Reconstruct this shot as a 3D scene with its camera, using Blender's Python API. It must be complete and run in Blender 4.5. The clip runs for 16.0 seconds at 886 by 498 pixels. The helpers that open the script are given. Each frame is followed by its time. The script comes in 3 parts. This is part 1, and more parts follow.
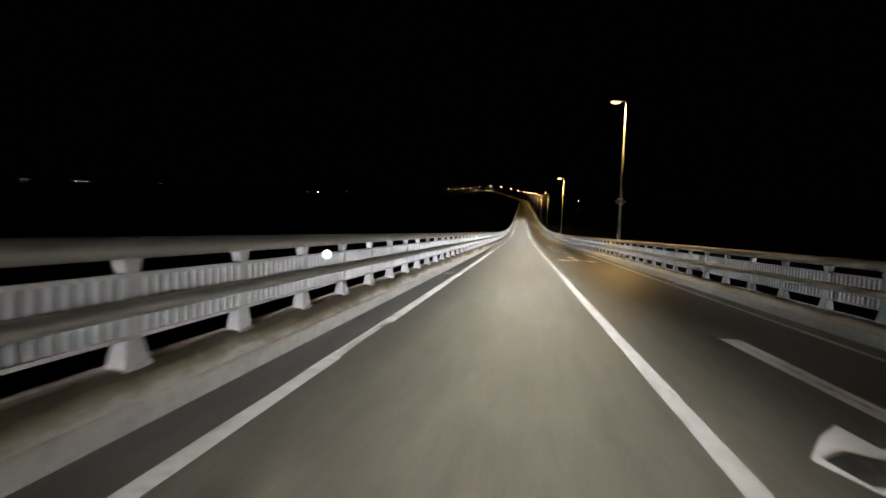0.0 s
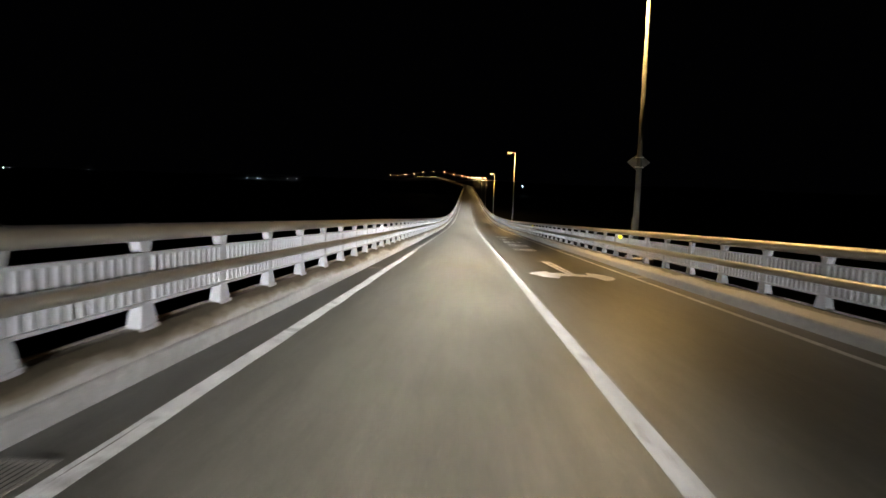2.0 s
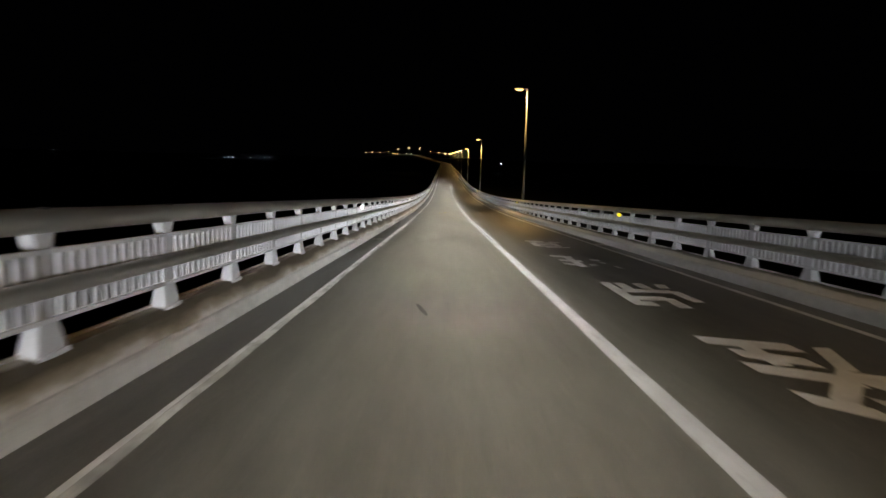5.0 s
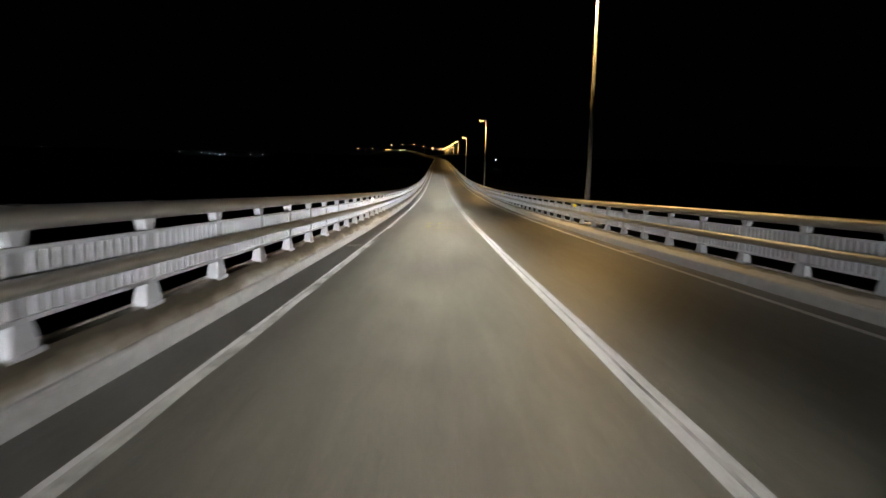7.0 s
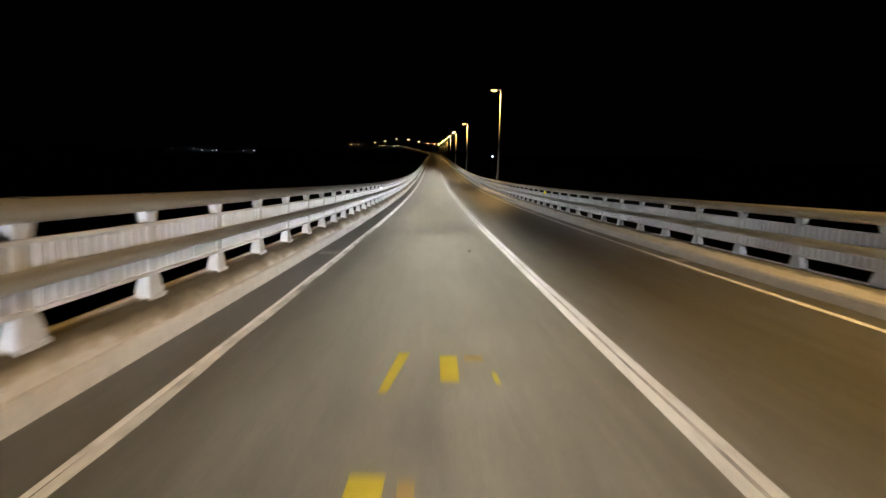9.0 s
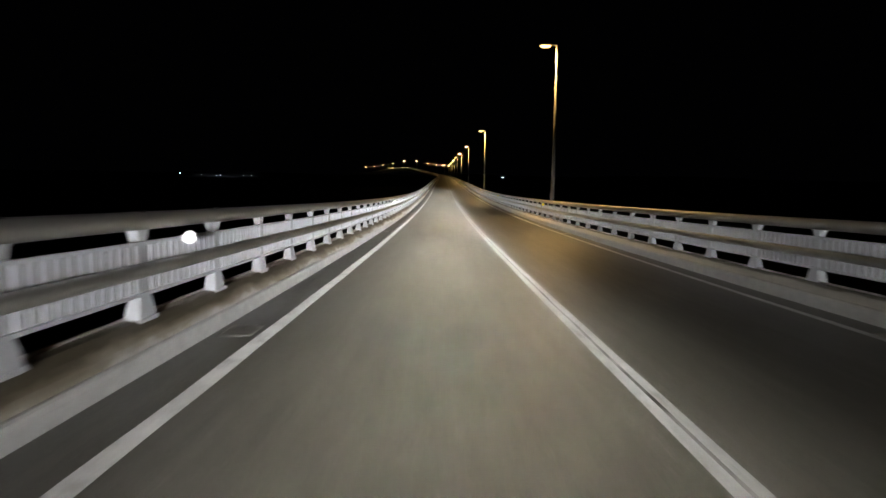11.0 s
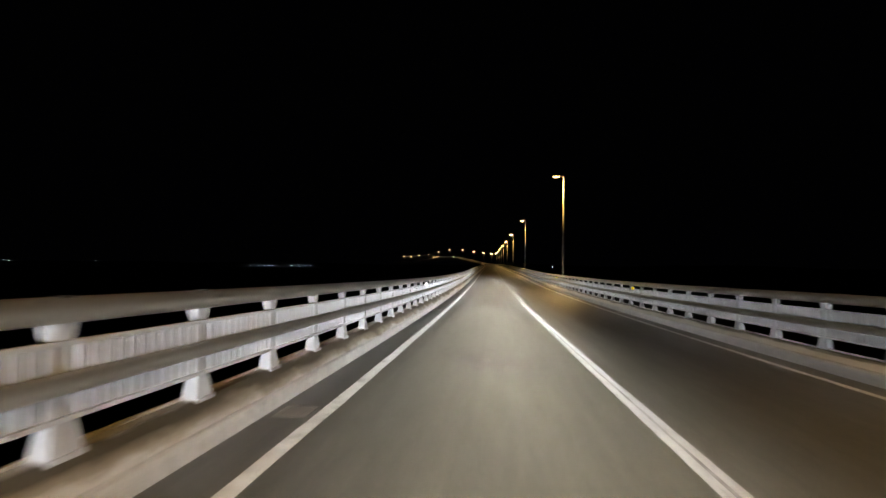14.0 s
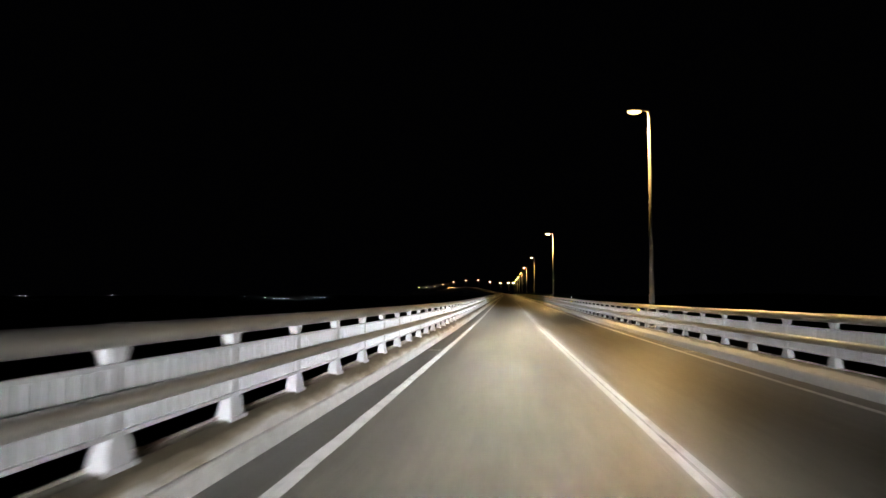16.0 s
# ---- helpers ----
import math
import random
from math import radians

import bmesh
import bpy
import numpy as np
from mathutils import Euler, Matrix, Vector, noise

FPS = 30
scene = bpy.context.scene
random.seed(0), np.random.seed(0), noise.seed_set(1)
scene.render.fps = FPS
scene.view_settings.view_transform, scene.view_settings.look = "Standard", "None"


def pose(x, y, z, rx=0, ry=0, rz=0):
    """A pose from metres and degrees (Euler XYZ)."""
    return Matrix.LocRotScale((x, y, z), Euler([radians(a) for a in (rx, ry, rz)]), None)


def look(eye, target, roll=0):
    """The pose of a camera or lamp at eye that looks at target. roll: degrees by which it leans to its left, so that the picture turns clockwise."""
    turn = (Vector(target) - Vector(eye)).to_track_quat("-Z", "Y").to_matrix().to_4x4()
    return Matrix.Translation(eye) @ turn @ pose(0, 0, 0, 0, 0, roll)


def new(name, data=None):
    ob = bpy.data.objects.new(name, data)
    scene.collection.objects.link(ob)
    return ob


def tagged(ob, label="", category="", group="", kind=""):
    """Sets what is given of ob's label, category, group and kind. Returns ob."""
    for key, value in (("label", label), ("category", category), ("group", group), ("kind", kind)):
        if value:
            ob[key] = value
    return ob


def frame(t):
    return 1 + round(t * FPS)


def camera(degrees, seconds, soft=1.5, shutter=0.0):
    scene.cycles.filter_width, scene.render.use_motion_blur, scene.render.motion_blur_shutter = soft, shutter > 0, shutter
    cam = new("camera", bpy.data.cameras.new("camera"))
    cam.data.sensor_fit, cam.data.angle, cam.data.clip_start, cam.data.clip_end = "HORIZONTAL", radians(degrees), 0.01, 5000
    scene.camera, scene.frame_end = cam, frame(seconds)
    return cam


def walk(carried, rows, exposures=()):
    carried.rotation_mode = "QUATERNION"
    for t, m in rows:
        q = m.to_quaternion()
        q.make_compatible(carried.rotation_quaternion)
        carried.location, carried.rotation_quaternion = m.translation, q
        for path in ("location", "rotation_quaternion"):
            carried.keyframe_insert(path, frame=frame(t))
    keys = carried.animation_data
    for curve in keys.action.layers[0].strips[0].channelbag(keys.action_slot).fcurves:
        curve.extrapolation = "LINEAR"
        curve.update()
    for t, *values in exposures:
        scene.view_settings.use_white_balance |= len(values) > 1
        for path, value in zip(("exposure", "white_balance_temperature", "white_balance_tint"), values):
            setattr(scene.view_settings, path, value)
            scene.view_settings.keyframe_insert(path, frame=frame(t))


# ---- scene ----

# ---- camera: carried in a car that drives along the left lane of a bridge ----
cam = camera(63.8, 16.0, soft=1.5, shutter=0.30)
PATH = [
    (0.0, pose(-1.333, -27.385, 1.791, 85.164, -1.888, 6.455)),
    (0.5, pose(-1.232, -22.722, 1.527, 85.067, -1.611, 4.929)),
    (1.0, pose(-1.203, -18.401, 1.283, 84.822, -1.564, 3.728)),
    (1.5, pose(-1.200, -13.390, 1.001, 84.559, -1.654, 2.694)),
    (2.0, pose(-1.233, -8.818, 0.745, 84.232, -1.807, 1.950)),
    (2.5, pose(-1.329, -3.510, 0.447, 83.871, -1.976, 1.287)),
    (3.0, pose(-1.363, 1.289, 0.178, 83.524, -1.681, 0.890)),
    (3.5, pose(-1.438, 6.849, -0.132, 83.276, -1.826, 0.521)),
    (4.0, pose(-1.484, 11.880, -0.413, 82.910, -1.677, 0.404)),
    (4.5, pose(-1.546, 17.647, -0.734, 82.629, -1.465, 0.221)),
    (5.0, pose(-1.568, 22.940, -1.027, 82.571, -1.460, 0.092)),
    (7.5, pose(-1.481, 52.808, -2.651, 82.266, -1.288, -0.488)),
    (8.0, pose(-1.469, 58.473, -2.953, 82.224, -1.232, -0.578)),
    (8.5, pose(-1.524, 65.162, -3.302, 82.216, -1.507, -0.661)),
    (9.0, pose(-1.549, 70.984, -3.591, 82.088, -1.395, -0.764)),
    (9.2, pose(-1.549, 73.849, -3.729, 82.026, -1.187, -0.850)),
    (11.5, pose(-1.468, 103.640, -4.969, 85.019, -0.726, 0.465)),
    (12.0, pose(-1.464, 110.301, -5.197, 86.412, -0.733, 1.194)),
    (12.5, pose(-1.458, 116.918, -5.404, 87.912, -0.670, 1.928)),
    (13.0, pose(-1.493, 123.661, -5.596, 89.155, -0.636, 2.652)),
    (13.5, pose(-1.543, 130.479, -5.770, 90.232, -0.646, 3.232)),
    (14.0, pose(-1.582, 137.337, -5.925, 91.056, -0.582, 3.753)),
    (14.5, pose(-1.578, 144.129, -6.059, 91.760, -0.364, 4.232)),
    (15.0, pose(-1.572, 151.060, -6.181, 92.383, -0.150, 4.587)),
    (15.5, pose(-1.559, 157.909, -6.286, 92.953, 0.042, 4.853)),
    (16.0, pose(-1.541, 164.889, -6.377, 93.553, 0.024, 5.119)),
]
walk(cam, PATH, exposures=[(0, 0.22), (1, 0.28), (2, 0.22), (3.5, 0.1), (4.5, -0.05), (5, -0.3), (7.5, 0.05), (8.5, 0.05), (9.2, 0.05), (11.5, 0.05), (12.5, 0.15), (13.5, 0.1), (14.5, 0.35), (15, 0.45), (16, 0.62)])

# ---- the bridge's line: y along it, slope at knots, then a far left bend over a hump ----
KNOTS = [-200, -20, 20, 60, 100, 140, 180, 220, 300, 400, 640]
SLOPES = [-0.0564, -0.0564, -0.0555, -0.0530, -0.0372, -0.0200, -0.0071, 0.0022, 0.0008, -0.0005, -0.0005]
HUMP = [(640, 0), (700, 0.3), (770, 1.2), (825, 2.6), (880, 5.0), (935, 7.6), (990, 7.6), (1045, 5.4), (1100, 3.4), (1155, 1.8), (1210, 1.2), (1300, 0.8)]


def deck_z(y):
    """Height of the road's surface at y metres along the bridge."""
    z = -0.0564 * (min(y, -20) + 20)
    for a, b, s, e in zip(KNOTS[1:], KNOTS[2:], SLOPES[1:], SLOPES[2:]):
        u = min(max(y - a, 0), b - a)
        z += s * u + (e - s) * u * u / 2 / (b - a)
    if y > 640:
        z += float(np.interp(y, [p[0] for p in HUMP], [p[1] for p in HUMP]))
    return z


def heading(s):
    return 0.30 * min(max((s - 640) / 320, 0), 1)


def line_at(s, off=0.0):
    """Point of the bridge at s metres along it, off metres to the right of the centre line."""
    x, y, a = 0.0, min(s, 640.0), 0.0
    u = 640.0
    while u < s:
        d = min(10.0, s - u)
        a = heading(u + d / 2)
        x, y, u = x - math.sin(a) * d, y + math.cos(a) * d, u + d
    a = heading(s)
    return Vector((x + math.cos(a) * off, y + math.sin(a) * off, deck_z(s)))


# ---- light: night sky, sodium street lamps, the car's own headlights ----
world = bpy.data.worlds.new("night")
scene.world = world
world.use_nodes = True
world.node_tree.nodes["Background"].inputs[0].default_value = (0.0003, 0.0003, 0.0004, 1)
world.node_tree.nodes["Background"].inputs[1].default_value = 1.0

LAMP_FIRST, LAMP_STEP, LAMP_HEIGHT, LAMP_X, POLE_X = 13.9, 59.9, 8.87, 3.61, 4.15
SODIUM = (1.0, 0.62, 0.20)
LOW_BEAM, LEFT_BEAM, RIGHT_BEAM, STREET_WATTS = 3200, 2450, 1600, 4900


def spot(name, place, target, watts, colour, size, blend, radius, wide=1.0):
    data = bpy.data.lights.new(name, "SPOT")
    data.energy, data.color, data.spot_size, data.spot_blend, data.shadow_soft_size = watts, colour, radians(size), blend, radius
    ob = new(name, data)
    ob.matrix_world = look(place, target)
    ob.scale = (wide, 1, 1)
    return ob


for k in range(-1, 11):
    y = LAMP_FIRST + LAMP_STEP * k
    p = Vector((LAMP_X + 0.10, y, deck_z(y) + LAMP_HEIGHT - 0.10))
    spot("street_light", p, p + Vector((0.34, 0, -1)), STREET_WATTS, SODIUM, 168, 1.0, 0.12)
for k in range(11, 15):
    s = LAMP_FIRST + LAMP_STEP * k
    p = line_at(s, LAMP_X - 0.05) + Vector((0, 0, LAMP_HEIGHT - 0.10))
    spot("street_light", p, p + Vector((0.15, 0, -1)), STREET_WATTS * 0.12, SODIUM, 166, 1.0, 0.12)

# the beams of the car that carries the camera, at stations along its lane, since lamps stay where they are
LANE = -1.45
BEAM, COOL_BEAM = (1.0, 0.96, 0.865), (0.99, 0.985, 0.965)
ahead = lambda y: min(1.0, max(0.0, (240 - y) / 60))
for i in range(186):
    y = -40.0 + 1.5 * i
    spot("low_beam", Vector((LANE, y, deck_z(y) + 0.68)), Vector((LANE + 0.22, y + 6.6, deck_z(y + 6.6))), LOW_BEAM * ahead(y), BEAM, 8.2, 1.0, 0.08, 4.5)
for i in range(92):
    y = -40.0 + 3.0 * i
    eye = Vector((LANE, y, deck_z(y) + 0.68))
    spot("left_beam", eye, Vector((-4.05, y + 19, deck_z(y + 19) + 0.5)), LEFT_BEAM * ahead(y), COOL_BEAM, 12, 1.0, 0.08)
    spot("right_beam", eye, Vector((3.75, y + 28, deck_z(y + 28) + 0.7)), RIGHT_BEAM * ahead(y), COOL_BEAM, 13, 1.0, 0.08)

# ---- materials ----


def material(name, base, rough=0.7, metal=0.0, var=0.25, fine=60.0, coarse=1.2, bump=0.15, stain=None, stain_at=0.6, emit=0.0, stretch=(1, 1, 1), per_piece=0.0, matte=0.0):
    """Painted, mineral or metal surface with fine grain, coarse mottling and, if given, stains."""
    m = bpy.data.materials.new(name)
    m.use_nodes = True
    nt = m.node_tree
    N, L = nt.nodes, nt.links
    b = N["Principled BSDF"]
    tc = N.new("ShaderNodeTexCoord")
    mp = N.new("ShaderNodeMapping")
    mp.inputs["Scale"].default_value = stretch
    L.new(tc.outputs["Object"], mp.inputs["Vector"])
    n1, n2 = N.new("ShaderNodeTexNoise"), N.new("ShaderNodeTexNoise")
    n1.inputs["Scale"].default_value, n1.inputs["Detail"].default_value = fine, 3
    n2.inputs["Scale"].default_value, n2.inputs["Detail"].default_value = coarse, 5
    for n in (n1, n2):
        L.new(mp.outputs[0], n.inputs["Vector"])
    add = N.new("ShaderNodeMath")
    add.operation = "ADD"
    L.new(n1.outputs["Fac"], add.inputs[0])
    L.new(n2.outputs["Fac"], add.inputs[1])
    ramp = N.new("ShaderNodeMapRange")
    ramp.inputs["From Min"].default_value, ramp.inputs["From Max"].default_value = 0.65, 1.35
    ramp.inputs["To Min"].default_value, ramp.inputs["To Max"].default_value = 1 - var, 1 + var
    L.new(add.outputs[0], ramp.inputs["Value"])
    mul = N.new("ShaderNodeMix")
    mul.data_type, mul.blend_type = "RGBA", "MULTIPLY"
    mul.inputs[0].default_value = 1.0
    mul.inputs[6].default_value = (*base, 1)
    L.new(ramp.outputs[0], mul.inputs[7])
    col = mul.outputs[2]
    if per_piece:
        info = N.new("ShaderNodeObjectInfo")
        pr = N.new("ShaderNodeMapRange")
        pr.inputs["To Min"].default_value, pr.inputs["To Max"].default_value = 1 - per_piece, 1 + per_piece
        L.new(info.outputs["Random"], pr.inputs["Value"])
        pm = N.new("ShaderNodeMix")
        pm.data_type, pm.blend_type = "RGBA", "MULTIPLY"
        pm.inputs[0].default_value = 1.0
        L.new(col, pm.inputs[6])
        L.new(pr.outputs[0], pm.inputs[7])
        col = pm.outputs[2]
    if stain:
        n3 = N.new("ShaderNodeTexNoise")
        n3.inputs["Scale"].default_value, n3.inputs["Detail"].default_value, n3.inputs["Roughness"].default_value = coarse * 0.8, 8, 0.7
        L.new(mp.outputs[0], n3.inputs["Vector"])
        r3 = N.new("ShaderNodeMapRange")
        r3.inputs["From Min"].default_value, r3.inputs["From Max"].default_value = stain_at - 0.08, stain_at + 0.12
        L.new(n3.outputs["Fac"], r3.inputs["Value"])
        mx = N.new("ShaderNodeMix")
        mx.data_type = "RGBA"
        L.new(r3.outputs[0], mx.inputs[0])
        L.new(col, mx.inputs[6])
        mx.inputs[7].default_value = (*stain, 1)
        col = mx.outputs[2]
    L.new(col, b.inputs["Base Color"])
    b.inputs["Roughness"].default_value, b.inputs["Metallic"].default_value = rough, metal
    b.inputs["Diffuse Roughness"].default_value = matte
    if bump:
        bp = N.new("ShaderNodeBump")
        bp.inputs["Strength"].default_value, bp.inputs["Distance"].default_value = bump, 0.01
        L.new(n1.outputs["Fac"], bp.inputs["Height"])
        L.new(bp.outputs[0], b.inputs["Normal"])
    if emit:
        b.inputs["Emission Color"].default_value = (*base, 1)
        b.inputs["Emission Strength"].default_value = emit
    return m




def node(N, kind, **values):
    n = N.new("ShaderNode" + kind)
    for k, v in values.items():
        n.inputs[k.replace("_", " ")].default_value = v
    return n


def scaled_noise(N, L, coords, stretch, scale, detail=3.0, roughness=0.5):
    """Noise on object coordinates, stretched per axis."""
    mp = node(N, "Mapping", Scale=stretch)
    L.new(coords, mp.inputs["Vector"])
    n = node(N, "TexNoise", Scale=scale, Detail=detail, Roughness=roughness)
    L.new(mp.outputs[0], n.inputs["Vector"])
    return n.outputs["Fac"]


def times(N, L, value, fac, lo, hi, at=(0.3, 0.7)):
    """The value scaled by lo to hi as fac goes over the range at."""
    r = node(N, "MapRange", From_Min=at[0], From_Max=at[1], To_Min=lo, To_Max=hi)
    L.new(fac, r.inputs["Value"])
    if value is None:
        return r.outputs[0]
    m = N.new("ShaderNodeMath")
    m.operation = "MULTIPLY"
    L.new(value, m.inputs[0])
    L.new(r.outputs[0], m.inputs[1])
    return m.outputs[0]


def asphalt():
    """Old dense asphalt: stone grain, pale chips, mottling and long worn streaks along the lane."""
    m = bpy.data.materials.new("asphalt")
    m.use_nodes = True
    N, L = m.node_tree.nodes, m.node_tree.links
    b = N["Principled BSDF"]
    tc = N.new("ShaderNodeTexCoord").outputs["Object"]
    grain = scaled_noise(N, L, tc, (1, 1, 1), 130, 3, 0.6)
    mottle = scaled_noise(N, L, tc, (1, 0.10, 1), 7.0, 5, 0.65)
    streak = scaled_noise(N, L, tc, (1, 0.02, 1), 4.5, 4, 0.6)
    broad = scaled_noise(N, L, tc, (1, 0.05, 1), 0.6, 4, 0.5)
    chip = N.new("ShaderNodeTexVoronoi")
    chip.inputs["Scale"].default_value = 9.0
    L.new(tc, chip.inputs["Vector"])
    v = times(N, L, None, grain, 0.45, 1.55)
    v = times(N, L, v, mottle, 0.82, 1.18)
    v = times(N, L, v, streak, 0.84, 1.16)
    v = times(N, L, v, broad, 0.93, 1.07)
    v = times(N, L, v, chip.outputs["Distance"], 1.9, 1.0, (0.05, 0.12))
    mul = N.new("ShaderNodeMix")
    mul.data_type, mul.blend_type = "RGBA", "MULTIPLY"
    mul.inputs[0].default_value = 1.0
    mul.inputs[6].default_value = (0.100, 0.095, 0.080, 1)
    L.new(v, mul.inputs[7])
    L.new(mul.outputs[2], b.inputs["Base Color"])
    b.inputs["Roughness"].default_value = 0.40
    b.inputs["Diffuse Roughness"].default_value = 0.8
    b.inputs["Specular IOR Level"].default_value = 0.55
    bp = node(N, "Bump", Strength=0.2, Distance=0.01)
    L.new(grain, bp.inputs["Height"])
    L.new(bp.outputs[0], b.inputs["Normal"])
    return m


def weathered(name, foot, grime=True):
    """Kerb concrete, pale at the face, then tan, then dark with grime, or without grime a painted band of shade, with
    ragged borders between.
    """
    m = bpy.data.materials.new(name)
    m.use_nodes = True
    N, L = m.node_tree.nodes, m.node_tree.links
    b = N["Principled BSDF"]
    tc = N.new("ShaderNodeTexCoord").outputs["Object"]
    sep = N.new("ShaderNodeSeparateXYZ")
    L.new(tc, sep.inputs[0])
    away = N.new("ShaderNodeMath")
    away.operation = "ABSOLUTE"
    L.new(sep.outputs["X"], away.inputs[0])
    blotch = scaled_noise(N, L, tc, (1, 0.30, 1), 1.7, 6, 0.6)
    small = scaled_noise(N, L, tc, (1, 0.6, 1), 9.0, 4, 0.6)
    grain = scaled_noise(N, L, tc, (1, 1, 1), 60, 3, 0.6)
    shift = times(N, L, None, blotch, -0.065, 0.065)
    fine = times(N, L, None, small, -0.012, 0.012)
    total = away.outputs[0]
    for extra in (shift, fine):
        a = N.new("ShaderNodeMath")
        L.new(total, a.inputs[0])
        L.new(extra, a.inputs[1])
        total = a.outputs[0]
    r = node(N, "MapRange", From_Min=foot - 0.10, From_Max=foot + 0.60)
    L.new(total, r.inputs["Value"])
    ramp = N.new("ShaderNodeValToRGB")
    e = ramp.color_ramp.elements
    stops = ((-0.03, (0.52, 0.52, 0.505)), (0.09, (0.66, 0.655, 0.625)), (0.125, (0.38, 0.34, 0.265)), (0.165, (0.22, 0.19, 0.135)), (0.20, (0.10, 0.083, 0.055)), (0.29, (0.10, 0.084, 0.058)), (0.35, (0.37, 0.35, 0.31)), (0.60, (0.34, 0.32, 0.28)))
    if not grime:
        # the dark stops from 0.24 to 0.36 paint the shade behind the kerb
        stops = ((-0.03, (0.40, 0.395, 0.38)), (0.05, (0.43, 0.425, 0.40)), (0.10, (0.50, 0.48, 0.43)), (0.20, (0.48, 0.455, 0.40)), (0.24, (0.17, 0.155, 0.13)), (0.36, (0.17, 0.155, 0.13)), (0.39, (0.52, 0.50, 0.46)), (0.60, (0.46, 0.44, 0.40)))
    for i, (d, c) in enumerate(stops):
        at = (d + 0.10) / 0.70
        el = e[i] if i < 2 else e.new(at)
        el.position, el.color = at, (*c, 1)
    L.new(r.outputs[0], ramp.inputs[0])
    v = times(N, L, None, grain, 0.9, 1.1)
    v = times(N, L, v, small, 0.92, 1.08)
    mul = N.new("ShaderNodeMix")
    mul.data_type, mul.blend_type = "RGBA", "MULTIPLY"
    mul.inputs[0].default_value = 1.0
    L.new(ramp.outputs[0], mul.inputs[6])
    L.new(v, mul.inputs[7])
    L.new(mul.outputs[2], b.inputs["Base Color"])
    b.inputs["Roughness"].default_value = 0.58
    b.inputs["Diffuse Roughness"].default_value = 0.95
    b.inputs["Specular IOR Level"].default_value = 0.55
    bp = node(N, "Bump", Strength=0.2, Distance=0.01)
    L.new(grain, bp.inputs["Height"])
    L.new(bp.outputs[0], b.inputs["Normal"])
    return m


ASPHALT = asphalt()
PAINT = material("road_paint", (0.34, 0.34, 0.34), 0.6, 0, 0.18, 40, 2.0, 0.3, (0.20, 0.195, 0.18), 0.62, stretch=(4, 0.8, 1), matte=1.0)
WORN_PAINT = material("worn_road_paint", (0.70, 0.70, 0.70), 0.65, 0, 0.22, 40, 3.0, 0.3, (0.16, 0.155, 0.145), 0.63, matte=1.0)
RAGGED_PAINT = material("ragged_road_paint", (0.62, 0.615, 0.60), 0.65, 0, 0.22, 40, 1.6, 0.3, (0.22, 0.215, 0.20), 0.52, stretch=(1, 0.6, 1), matte=1.0)
FAINT_PAINT = material("faint_road_paint", (0.30, 0.295, 0.275), 0.7, 0, 0.25, 40, 1.6, 0.3, (0.11, 0.105, 0.095), 0.50, stretch=(1, 0.6, 1))
FRESH_PAINT = material("fresh_road_paint", (0.66, 0.66, 0.65), 0.6, 0, 0.16, 40, 2.0, 0.3, (0.30, 0.295, 0.28), 0.64, matte=1.0)
YELLOW_PAINT = material("yellow_road_paint", (0.36, 0.31, 0.03), 0.6, 0, 0.15, 40, 2.0, 0.3)
SEAM = material("broken_seam", (0.27, 0.27, 0.265), 0.7, 0, 0.25, 40, 1.3, 0.3, (0.06, 0.058, 0.055), 0.53, stretch=(1, 0.6, 1), matte=0.8)
# near-black for tar spots, and for the shade inside the drain grates
TAR_AND_PIT = material("tar_and_pit_shade", (0.03, 0.03, 0.03), 0.6, 0, 0.3)
CONCRETE = material("girder_concrete", (0.40, 0.385, 0.35), 0.9, 0, 0.28, 25, 0.9, 0.4, (0.17, 0.14, 0.10), 0.56, stretch=(1, 0.5, 1))
KERB_STONE = (weathered("kerb_concrete_1", 3.745), weathered("kerb_concrete_2", 3.44, False))
ALUMINIUM = material("dull_aluminium", (0.66, 0.64, 0.60), 0.42, 0.68, 0.10, 80, 1.5, 0.05)
CAST = material("painted_casting", (0.52, 0.53, 0.555), 0.5, 0, 0.10, 40, 3.0, 0.08, (0.40, 0.39, 0.37), 0.70, matte=0.8)
SLAT = material("painted_slat", (0.72, 0.73, 0.77), 0.5, 0, 0.08, 40, 3.0, 0.04, per_piece=0.08, matte=0.9)
# darker than the slats: shade of the recesses between them, put into the colour
SHADED_BACKING = material("shade_grey_back_sheet", (0.20, 0.20, 0.205), 0.6, 0, 0.12, 40, 3.0, 0.05, matte=0.6)
GALVANISED = material("galvanised_steel", (0.45, 0.45, 0.43), 0.45, 0.7, 0.12, 60, 2.0, 0.05)
DULL_STEEL = material("dull_galvanised_steel", (0.12, 0.12, 0.115), 0.6, 0.3, 0.15, 60, 2.0, 0.05)
LAMP_SHELL = material("lamp_shell", (0.35, 0.34, 0.32), 0.5, 0.4, 0.1, 60, 2.0, 0.03)
LAMP_GLASS = material("glowing_sodium_glass", (1.0, 0.62, 0.20), 0.4, 0, 0, emit=6.0, bump=0)
FAR_GLASS = material("distant_sodium_glass", (1.0, 0.66, 0.28), 0.4, 0, 0, emit=16.0, bump=0)
SIGN_BACK = material("sign_back", (0.075, 0.075, 0.072), 0.6, 0.2, 0.15, 30, 3, 0.05)
REFLECT_WHITE = material("white_reflector", (0.90, 0.90, 0.90), 0.5, 1.0, 0.05, bump=0)
REFLECT_AMBER = material("amber_reflector", (0.98, 0.80, 0.03), 0.46, 1.0, 0.05, bump=0)
